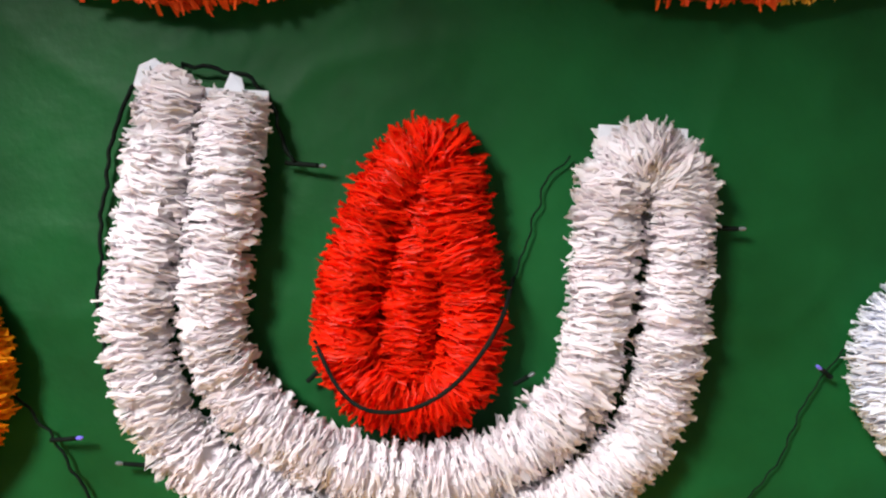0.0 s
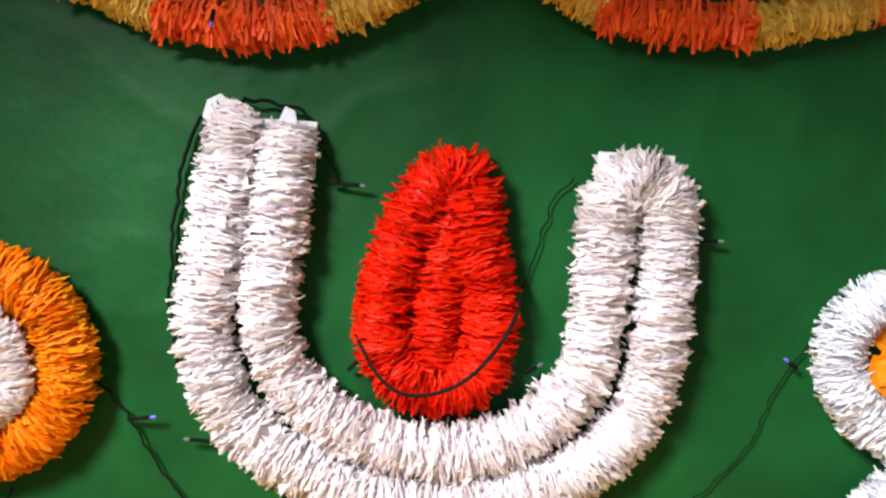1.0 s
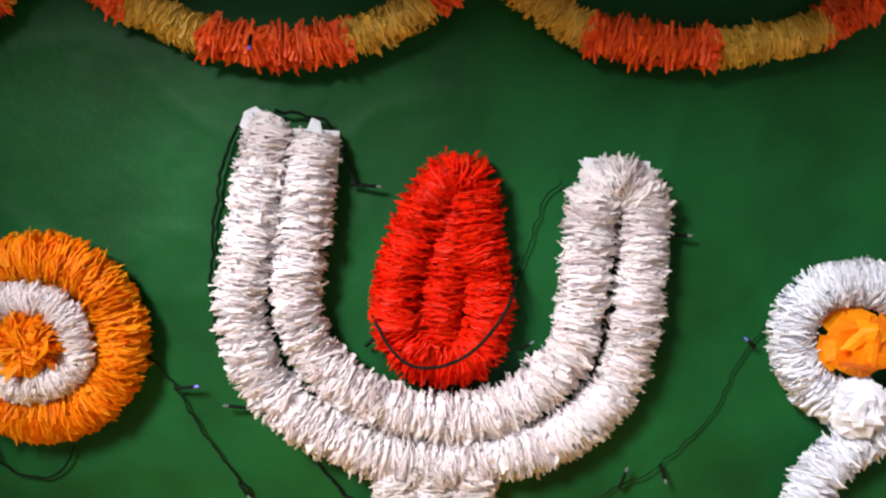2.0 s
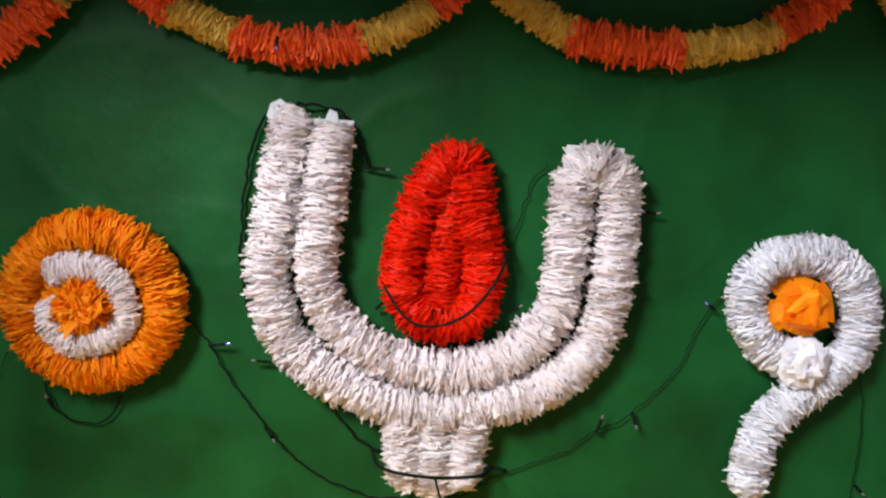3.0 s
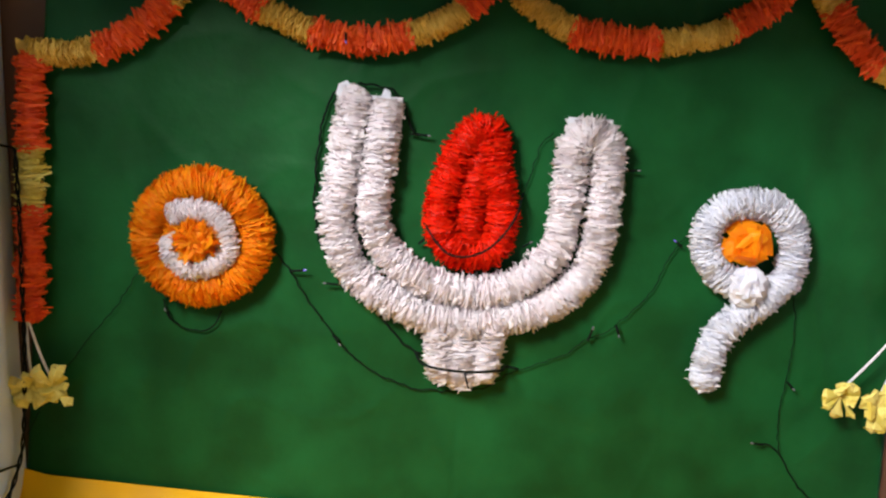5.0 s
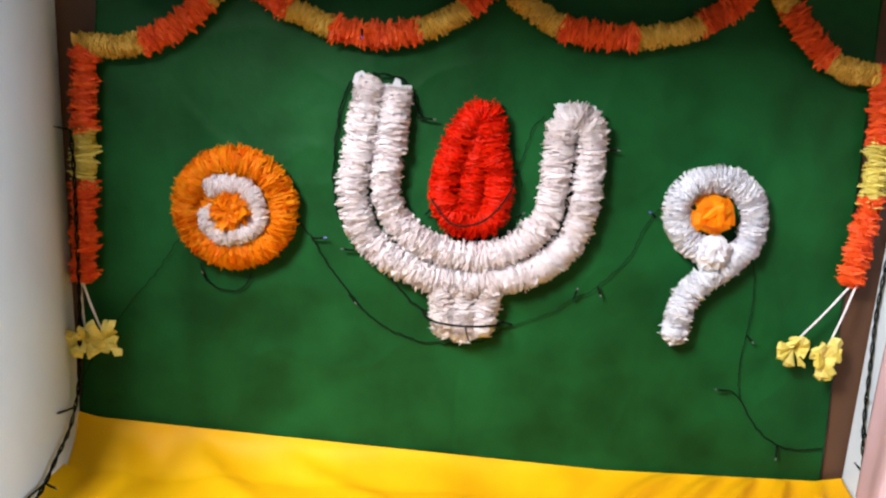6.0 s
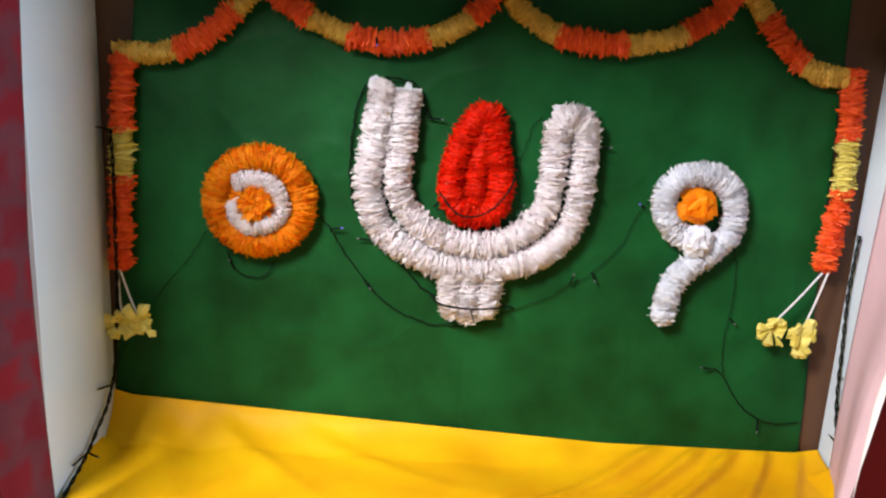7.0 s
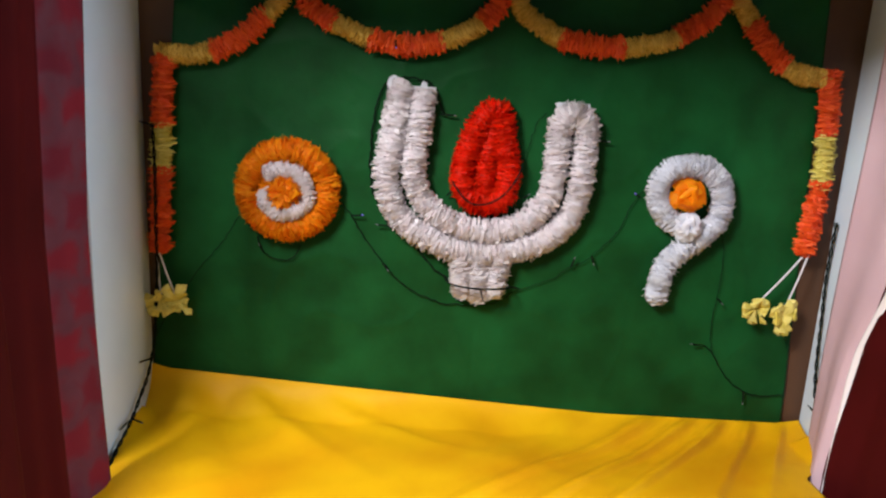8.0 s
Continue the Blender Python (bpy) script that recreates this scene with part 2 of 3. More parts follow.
def tube(name, points, radius, mat, parent=None, label="", step=0.006, twist=0.0, phase=0.0, sides=6, jitter=0.0):
    """A round cable through points in space; twist winds it round its line."""
    q, t, at = curve_points(points, step)
    up = np.array([0.13, 0.97, 0.21])
    a = np.cross(t, up)
    a /= np.linalg.norm(a, axis=1)[:, None]
    b = np.cross(t, a)
    if twist:
        turn = at / 0.03 * math.pi + phase
        q = q + (a * np.cos(turn)[:, None] + b * np.sin(turn)[:, None]) * twist
    if jitter:
        q = q + np.array([[jitter * noise.noise((c * 90, k * 7.1, points[0][0] * 50)) * (k != 1) for k in range(3)] for c in at])
    n = len(q)
    ang = np.arange(sides) / sides * 2 * math.pi
    v = (q[:, None] + radius * (a[:, None] * np.cos(ang)[None, :, None] + b[:, None] * np.sin(ang)[None, :, None])).reshape(-1, 3)
    f = [(i * sides + k, i * sides + (k + 1) % sides, (i + 1) * sides + (k + 1) % sides, (i + 1) * sides + k) for i in range(n - 1) for k in range(sides)]
    f += [tuple(range(sides)), tuple(range((n - 1) * sides, n * sides))]
    return mesh_object(name, v, f, mat, parent, label, smooth=True)


def sheet(name, nx, ny, place, mat, parent=None, label="", thick=0.002):
    """A cloth or paper sheet: place(u, v) for u, v from 0 to 1, given a thickness."""
    v = [place(i / nx, j / ny) for j in range(ny + 1) for i in range(nx + 1)]
    f = [(j * (nx + 1) + i, j * (nx + 1) + i + 1, (j + 1) * (nx + 1) + i + 1, (j + 1) * (nx + 1) + i) for j in range(ny) for i in range(nx)]
    ob = mesh_object(name, v, f, mat, parent, label, smooth=True)
    solid = ob.modifiers.new("thickness", "SOLIDIFY")
    solid.thickness, solid.offset = thick, 0
    return ob


# ---- the setting ----
FLOOR_Z, CEILING_Z = 0.0, 2.75
tagged(box("floor", (-2.0, -2.4, -0.1), (2.0, 0.9, FLOOR_Z), FLOOR_TILE, bevel=0), "plain tiled room floor", "floor", kind="structure")
tagged(box("ceiling", (-2.0, -2.4, CEILING_Z), (2.0, 0.9, CEILING_Z + 0.1), ROOM_PAINT, bevel=0), "plain painted room ceiling", "ceiling", kind="structure")
# the gap between the east wall pieces is made up round the cool fill
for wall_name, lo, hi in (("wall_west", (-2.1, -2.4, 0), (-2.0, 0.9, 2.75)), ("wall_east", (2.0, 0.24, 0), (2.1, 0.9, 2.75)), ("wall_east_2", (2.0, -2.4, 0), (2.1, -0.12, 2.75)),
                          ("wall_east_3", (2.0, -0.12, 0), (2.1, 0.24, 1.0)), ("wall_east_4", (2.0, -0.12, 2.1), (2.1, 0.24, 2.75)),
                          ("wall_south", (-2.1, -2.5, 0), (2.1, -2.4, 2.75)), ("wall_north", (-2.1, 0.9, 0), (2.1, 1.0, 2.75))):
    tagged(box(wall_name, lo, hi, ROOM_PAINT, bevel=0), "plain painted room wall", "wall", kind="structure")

LEFT_X, RIGHT_X = -0.702, 0.716
tagged(box("back_board", (-0.76, 0.634, 0), (0.78, 0.66, 1.75), BROWN_BOARD), "brown wooden back board of the shrine niche", "board", kind="structure")
tagged(box("niche_side_west", (LEFT_X - 0.06, 0.335, 0), (LEFT_X, 0.633, 1.75), WHITE_PAINT, bevel=0.006), "white painted side panel of the niche", "panel", kind="structure")
tagged(box("niche_side_east", (RIGHT_X, 0.335, 0), (RIGHT_X + 0.06, 0.633, 1.75), WHITE_PAINT, bevel=0.006), "white painted side panel of the niche", "panel", kind="structure")
tagged(box("niche_edge_west", (LEFT_X - 0.066, 0.285, 0), (LEFT_X + 0.003, 0.334, 1.75), GREY_TRIM, bevel=0.004), "grey front edge of the white side panel", "trim", kind="structure")
tagged(box("niche_edge_east", (RIGHT_X - 0.003, 0.285, 0), (RIGHT_X + 0.066, 0.334, 1.75), GREY_TRIM, bevel=0.004), "grey front edge of the white side panel", "trim", kind="structure")
# out-of-view panel, added so its shadow darkens the backdrop's top
tagged(box("top_shade_panel", (-0.78, 0.15, 1.753), (0.80, 0.66, 1.8), WHITE_PAINT), "unseen white panel added above the niche to shade the backdrop", "panel", kind="structure")
tagged(box("platform", (-0.655, -0.1, 0), (0.606, 0.626, 0.735), BROWN_BOARD), "wooden platform under the yellow cloth", "platform", kind="structure")


for leaning in ("niche_side_west", "niche_edge_west"):
    for vert in bpy.data.objects[leaning].data.vertices:
        vert.co.x += 0.004 - 0.036 * (vert.co.z - 1.2)


def backdrop_place(u, v):
    z = 0.742 + v * 1.0
    west, east = -0.683 + 0.055 * (z - 0.85), 0.674 - 0.05 * (z - 0.8)
    x = west + u * (east - west)
    y = 0.6288 + 0.002 * noise.noise((x * 3.1, 0, z * 2.3)) + 0.0014 * noise.noise((x * 12, 3, z * 9)) - 0.001 - 0.0016 * (1 - abs(noise.noise((x * 6 + 1.5 * noise.noise((x * 4, 7, z * 4)), 5, z * 6)))) ** 9
    seam = math.exp(-((x + 0.0175) / 0.0025) ** 2) * 0.0016 * (z < 0.97)
    return x, y + seam, z


tagged(sheet("backdrop", 260, 150, backdrop_place, GREEN_SHEET, thick=0.0015), "plain green paper backdrop with faint creases and a seam", "backdrop", kind="structure")


# ---- the yellow cloth ----
def cloth_place(u, v):
    front = min(1, max(0, (v - 0.2) / 0.14))
    x = -0.699 + 0.022 * front + (1.411 - 0.112 * front) * u
    far = 0.839 - 0.053 * min(1, max(0, (x + 0.68) / 0.95)) ** 0.95
    flat = 0.757 + 0.014 * u
    if v < 0.12:
        k = v / 0.12
        y = 0.6215 - 0.018 * k - 0.05 * k ** 3
        z = far + (flat - far) * (0.75 * k + 0.25 * k * k)
    else:
        k = (v - 0.12) / 0.88
        y = 0.5535 - 0.66 * k
        z = flat
    fade = min(1, v / 0.1)
    wave = 0.009 * noise.noise((x * 3.4 + y * 2.2, y * 5.0, 1.2)) + 0.004 * noise.noise((x * 10 - y * 7, y * 6, 4.1))
    ridge = 0.0
    for cx, slope, size, wide, reach in ((-0.6, 0.35, 0.03, 0.06, 6), (-0.47, 1.0, 0.018, 0.05, 9), (-0.3, 1.8, 0.009, 0.06, 9), (-0.05, 0.6, 0.008, 0.08, 6),
                                         (0.2, -0.8, 0.014, 0.05, 4), (0.36, -1.2, 0.022, 0.03, 3), (0.45, -1.05, 0.024, 0.022, 3), (0.52, -0.9, 0.026, 0.02, 3), (0.59, -0.6, 0.024, 0.02, 4), (0.66, -0.5, 0.018, 0.018, 5)):
        d = (x - cx - slope * (0.6 - y)) / wide
        ridge += size * math.exp(-d * d if d < 0 else -d * d * 2.2) * math.exp(-max(0, 0.56 - y) * reach)
    edge = 0.03 * max(0, 1 - min(x + 0.699, 0.712 - x) / 0.05) * (1 - front) ** 2 * (1 if y < 0.56 else 0.3)
    return x, y - fade * 0.3 * ridge, z + fade * (1.5 * wave + 0.78 * ridge) + edge


cloth = sheet("yellow_cloth", 220, 140, cloth_place, YELLOW_CLOTH, thick=0.0015)
tagged(cloth, "rumpled bright yellow satin cloth spread over the platform", "cloth")


# ---- curtains ----
def left_curtain_place(u, v):
    # runs on out of view, its length set to shade the backdrop's left side
    y = 0.284 - 0.31 * u
    z = 0.45 + 1.77 * v
    inward = 0.034 * max(0, 1 - max(0, z - 0.72) / 0.5) ** 1.3
    x = -0.682 + inward - 0.06 * min(u, 0.5) + (0.01 * math.sin(u * 16 + 0.6 * math.sin(v * 5)) + 0.004 * math.sin(u * 33 + v * 3)) * min(1, u * 3)
    return x, y, z


left = tagged(new("side_curtain"), "dark maroon curtain with a mauve and crimson block border", "curtain", "side curtains")
sheet("curtain_cloth", 60, 60, lambda u, v: left_curtain_place(0.31 + 0.69 * u, v), MAROON_CLOTH, left)
sheet("border", 24, 60, lambda u, v: left_curtain_place(0.31 * u, v), BORDER_CLOTH, left, "mauve border woven with crimson blocks")

def pink_place(u, v):
    z = 0.5 + 1.57 * v
    reach = 0.15 + 0.03 * max(0, 1 - max(0, z - 0.77) / 0.2) + 0.08 * min(1, max(0, (z - 1.03) / 0.25))
    y = 0.545 - 0.01 * math.sin(z * 5) - reach * u
    inward = 0.062 * max(0, 1 - max(0, z - 0.77) / 0.45) ** 1.3
    swell = u / 0.8 if u < 0.8 else 1 - 2.2 * (u - 0.8)
    return 0.705 - 0.003 * math.sin(u * 9 + z * 2) - inward * swell, y, z


right = tagged(new("side_curtain"), "pale pink curtain gathered back over a maroon one", "curtain", "side curtains")
sheet("pink_cloth", 30, 60, pink_place, PINK_CLOTH, right, "pale pink cloth")


def lit_hem_place(u, v):
    x, y, z = pink_place(0.9 + 0.1 * u, v)
    return x - 0.004, y - 0.002, z


# the bright lit edge is put in as a white strip
sheet("hem", 4, 60, lit_hem_place, LIT_HEM_CLOTH, right, "folded hem of the pink cloth, coloured white as its lit edge", thick=0.003)


def maroon_right_place(u, v):
    z = 0.45 + 1.66 * v
    inward = 0.055 * max(0, 1 - max(0, z - 0.77) / 0.45) ** 1.3
    return 0.7115 - inward * (1 - 0.65 * u) - 0.003 * (1 + math.sin(u * 12)), 0.4 - 0.17 * u, z


sheet("curtain_cloth", 50, 50, maroon_right_place, MAROON_CLOTH, right)

# ---- the large U of white paper garland ----
u_sign = tagged(new("paper_garland"), "large white crepe paper garland, a double U with stem", "garland")
U_LINE = [(-0.199, 1.441), (-0.203, 1.412), (-0.209, 1.363), (-0.216, 1.312), (-0.219, 1.268), (-0.198, 1.208), (-0.16, 1.17), (-0.114, 1.147),
          (-0.07, 1.132), (-0.023, 1.128), (0.025, 1.134), (0.074, 1.146), (0.121, 1.172), (0.156, 1.214), (0.169, 1.262), (0.173, 1.32),
          (0.173, 1.392), (0.167, 1.411), (0.146, 1.4225), (0.126, 1.411), (0.121, 1.388), (0.12, 1.352), (0.118, 1.3), (0.111, 1.252), (0.088, 1.216),
          (0.058, 1.193), (0.017, 1.175), (-0.025, 1.173), (-0.067, 1.181), (-0.11, 1.2), (-0.142, 1.227), (-0.162, 1.268), (-0.166, 1.304),
          (-0.162, 1.356), (-0.158, 1.404), (-0.154, 1.432)]
fringe("outer_strand", U_LINE[:18], 0.0264, WHITE_PAPER, u_sign, 11, ragged=0.14, step=0.0017, lean=0.62, cap=(True, False), groove=0.06, flaps=0.06)
fringe("inner_strand", U_LINE[17:], 0.0266, WHITE_PAPER, u_sign, 12, ragged=0.14, step=0.0017, lean=0.62, cap=(False, True), groove=0.06, flaps=0.06)
for k, (stem_top, stem_low) in enumerate((((-0.058, 1.122), (-0.049, 1.052)), ((-0.019, 1.13), (-0.017, 1.042)), ((0.025, 1.13), (0.016, 1.055)))):
    mid = ((stem_top[0] + stem_low[0]) / 2, (stem_top[1] + stem_low[1]) / 2)
    tip = (stem_low[0] * 0.85, stem_low[1] - 0.017)
    fringe("stem_strand", [stem_top, mid, stem_low, tip], 0.0245, WHITE_PAPER, u_sign, 20 + k, cap=(False, False), taper=0.026, flaps=0, ragged=0.06, lean=0.35, drift=0.15, width=1.0, step=0.002, per=8)

for lo, hi in (((0.11, 0.611, 1.405), (0.176, 0.613, 1.442)), ((-0.185, 0.611, 1.405), (-0.131, 0.613, 1.453))):
    box("backing_card", lo, hi, COOL_PAPER, u_sign, 0.0005, "white card backing")


def paper_flap(outline, y, parent):
    """A loose flat flap of white paper with a little thickness, bowed forward."""
    n = len(outline)
    v = [(x, y + dy - 0.0012 * (k % 2), z) for dy in (0, 0.0007) for k, (x, z) in enumerate(outline)]
    f = [tuple(range(n)), tuple(range(2 * n - 1, n - 1, -1))] + [(k, k + n, (k + 1) % n + n, (k + 1) % n) for k in range(n)]
    mesh_object("paper_flap", v, f, COOL_PAPER, parent, "loose white paper flap")


paper_flap([(-0.228, 1.452), (-0.224, 1.466), (-0.213, 1.472), (-0.207, 1.467), (-0.198, 1.458), (-0.2, 1.44), (-0.214, 1.436)], 0.61, u_sign)
paper_flap([(-0.163, 1.452), (-0.158, 1.464), (-0.15, 1.461), (-0.147, 1.45), (-0.152, 1.44)], 0.608, u_sign)

# ---- the red drop ----
drop = tagged(new("paper_garland"), "glossy red crepe paper garland coiled into a drop", "garland")
RED_LEAVES = dict(flaps=0.0, ragged=0.13, width=0.85, per=10, step=0.0022, lean=0.4, hem=0.0006)
fringe("outer_loop", [(-0.008, 1.417), (-0.026, 1.411), (-0.041, 1.389), (-0.053, 1.357), (-0.063, 1.328), (-0.067, 1.296), (-0.066, 1.268), (-0.053, 1.244), (-0.028, 1.231),
                      (-0.003, 1.231), (0.017, 1.243), (0.025, 1.271), (0.025, 1.304), (0.019, 1.334), (0.012, 1.362), (0.007, 1.391), (0.001, 1.411), (-0.008, 1.418)],
       0.0248, RED_PAPER, drop, 31, cap=(False, False), groove=-0.03, **RED_LEAVES)
fringe("middle_strand", [(-0.016, 1.352), (-0.019, 1.321), (-0.021, 1.292), (-0.021, 1.26)], 0.0205, RED_PAPER, drop, 32, **RED_LEAVES)


fringe("backing_strand", [(-0.006, 1.4), (-0.014, 1.36), (-0.02, 1.3), (-0.022, 1.255)], 0.026, RED_PAPER, drop, 33, depth=0.35, step=0.004, lean=0.4, flaps=0, label="red paper backing")


# ---- the orange disc ----
def ring(cx, cz, r, turns=1.0, start=0.0, n=16, flat=1.0):
    return [(cx + r * math.cos(start + 2 * math.pi * turns * i / n), cz + flat * r * math.sin(start + 2 * math.pi * turns * i / n)) for i in range(n + 1)]


disc = tagged(new("paper_garland"), "round orange crepe paper disc with a white spiral inside", "garland")
fringe("outer_ring", ring(-0.413, 1.232, 0.0795, 1, 2.6), 0.0262, ORANGE_PAPER, disc, 41, cap=(False, False), width=0.85, ragged=0.1, lean=0.55, flaps=0, per=10)
fringe("inner_ring", ring(-0.415, 1.231, 0.034, 1, 2.6), 0.025, ORANGE_PAPER, disc, 44, cap=(False, False), width=0.85, ragged=0.1, lean=0.4, flaps=0, step=0.0035)
fringe("white_spiral", [(-0.446, 1.269), (-0.422, 1.273), (-0.4, 1.27), (-0.383, 1.256), (-0.373, 1.237), (-0.372, 1.216), (-0.387, 1.198), (-0.408, 1.189), (-0.432, 1.19), (-0.447, 1.203), (-0.453, 1.221)],
       0.0175, WHITE_PAPER, disc, 42, depth=1.85, lean=0.5, ragged=0.12, width=0.85, flaps=0.05, label="white crepe paper spiral")
fringe("centre_flower", ring(-0.417, 1.232, 0.012, 1, 0.3), 0.0235, ORANGE_PAPER, disc, 43, depth=1.5, cap=(False, False), step=0.003, lean=0.6, width=1.0)

# ---- the white curl ----
def crumpled_flower(name, centre, radius, mat, parent, seed, lift, label, petals=26):
    """Broad folded paper petals standing up round a core on the wall."""
    rng = np.random.default_rng(seed)
    verts, faces = [], []
    for k in range(petals):
        ang = k * 2.4 + rng.uniform(-0.3, 0.3)
        r = radius * (0.35 + 0.65 * (k / (petals - 1)) ** 0.6) * rng.uniform(0.88, 1.1)
        w = radius * rng.uniform(0.45, 0.75)
        high = 0.044 - 0.026 * (k / (petals - 1)) + rng.uniform(-0.009, 0.009)
        d, c = np.array([math.cos(ang), 0, math.sin(ang)]), np.array([-math.sin(ang), 0, math.cos(ang)])
        base = np.array([centre[0], WALL_Y - lift, centre[1]])
        n0 = len(verts)
        for v in (0.0, 0.35, 0.7, 1.0):
            for h in (-1, -0.35, 0.35, 1):
                fold = 0.3 * r * (0.5 - abs(h)) + rng.uniform(-0.0016, 0.0016)
                verts.append(base + d * (r * v + fold * v) + c * w * h * (0.35 + 0.65 * v) + np.array([0, -high * (0.7 + 0.3 * math.sin(0.4 + 2.2 * v)) - 0.003 * abs(h) + rng.uniform(-0.002, 0.002), 0]))
        faces += [(n0 + a * 4 + b, n0 + a * 4 + b + 1, n0 + a * 4 + b + 5, n0 + a * 4 + b + 4) for a in range(3) for b in range(3)]
    return mesh_object(name, verts, faces, mat, parent, label)


curl_sign = tagged(new("paper_garland"), "white crepe paper garland curled round an orange flower with a tail", "garland")
fringe("curl_strand", [(0.397, 1.213), (0.376, 1.214), (0.346, 1.238), (0.331, 1.273), (0.335, 1.302), (0.357, 1.326), (0.391, 1.334), (0.429, 1.328), (0.456, 1.304),
                       (0.466, 1.272), (0.464, 1.238), (0.451, 1.211), (0.428, 1.187)], 0.0243, COOL_PAPER, curl_sign, 51,
       cap=(True, False), lean=0.4, ragged=0.08, width=0.85, flaps=0, step=0.0021)
fringe("tail_strand", [(0.434, 1.192), (0.416, 1.177), (0.395, 1.161), (0.373, 1.136), (0.36, 1.1), (0.356, 1.066), (0.356, 1.044)], 0.0242, COOL_PAPER, curl_sign, 52,
       cap=(False, False), taper=0.024, lean=0.3, drift=0.12, ragged=0.05, width=1.0, flaps=0, step=0.002, per=8)
crumpled_flower("centre_flower", (0.39, 1.275), 0.037, ORANGE_PAPER, curl_sign, 61, 0.004, "crumpled orange paper flower", 15)
crumpled_flower("end_tuft", (0.397, 1.213), 0.031, COOL_PAPER, curl_sign, 66, 0.008, "puff of white crepe paper")


# ---- swags and side garlands ----
def banded_garland(label, line, radius, bands, seed, group):
    """A garland in bands of colour: bands are (share of the length at which it ends, colour)."""
    g = tagged(new("swag_garland"), label, "garland", group)
    q, t, at = curve_points(line, 0.004)
    a = 0.0
    for k, (b, colour) in enumerate(bands):
        pts = [tuple(np.array([np.interp(s * at[-1], at, q[:, 0]), np.interp(s * at[-1], at, q[:, 1])])) for s in np.linspace(a + 0.006, b - 0.006, 7)]
        if colour == "straw":
            fringe("straw_band", pts, radius, STRAW_PAPER, g, seed + k, per=9, width=0.8, flaps=0.05, ragged=0.14, lean=0.5, cap=(False, False), depth=0.8)
        elif colour == "lemon":
            fringe("lemon_band", pts, radius, LEMON_PAPER, g, seed + k, per=7, width=1.3, cap=(False, False), depth=0.8, step=0.0035, hem=0.002, flaps=0, ragged=0.1, lean=0.3)
        else:
            fringe("orange_band", pts, radius * 1.03, RUST_PAPER, g, seed + k, per=7, width=1.3, cap=(True, True), depth=0.8, ragged=0.03, lean=0.45, run=38, step=0.003, hem=0.002, flaps=0, fan=0.6)
        a = b
    return g


SWAG = "orange and straw-yellow crepe paper garland swagged on the green backdrop"
banded_garland(SWAG, [(-0.66, 1.482), (-0.603, 1.482), (-0.554, 1.495), (-0.506, 1.525), (-0.467, 1.561), (-0.444, 1.586), (-0.424, 1.624), (-0.412, 1.674)], 0.0185,
               [(0.3, "straw"), (0.62, "orange"), (0.85, "straw"), (1.0, "orange")], 100, "swags")
banded_garland(SWAG, [(-0.412, 1.678), (-0.4, 1.618), (-0.377, 1.587), (-0.345, 1.566), (-0.3, 1.548), (-0.257, 1.534), (-0.189, 1.528), (-0.136, 1.538), (-0.085, 1.558),
                      (-0.042, 1.590), (-0.02, 1.618), (-0.006, 1.668)], 0.019,
               [(0.26, "orange"), (0.42, "straw"), (0.535, "orange"), (0.65, "orange"), (0.83, "straw"), (1.0, "orange")], 110, "swags")
banded_garland(SWAG, [(0.006, 1.669), (0.021, 1.613), (0.064, 1.583), (0.105, 1.562), (0.159, 1.554), (0.213, 1.553), (0.273, 1.562), (0.326, 1.579), (0.376, 1.613), (0.403, 1.640),
                      (0.42, 1.699)], 0.019, [(0.3, "straw"), (0.5, "orange"), (0.73, "straw"), (1.0, "orange")], 120, "swags")
banded_garland(SWAG, [(0.42, 1.695), (0.447, 1.652), (0.484, 1.607), (0.533, 1.557), (0.58, 1.530), (0.632, 1.525)], 0.019,
               [(0.35, "straw"), (0.66, "orange"), (1.0, "straw")], 130, "swags")
SIDE = "orange and yellow crepe paper garland hanging down with tassel flowers"
side_l = banded_garland(SIDE, [(-0.657, 1.465), (-0.66, 1.35), (-0.662, 1.254), (-0.664, 1.1)], 0.019, [(0.315, "orange"), (0.58, "lemon"), (0.8, "orange"), (1.0, "orange")], 140, "side garlands")
side_r = banded_garland(SIDE, [(0.645, 1.53), (0.657, 1.433), (0.662, 1.315), (0.652, 1.178)], 0.019, [(0.31, "orange"), (0.625, "lemon"), (0.74, "orange"), (0.86, "orange"), (1.0, "orange")], 150, "side garlands")


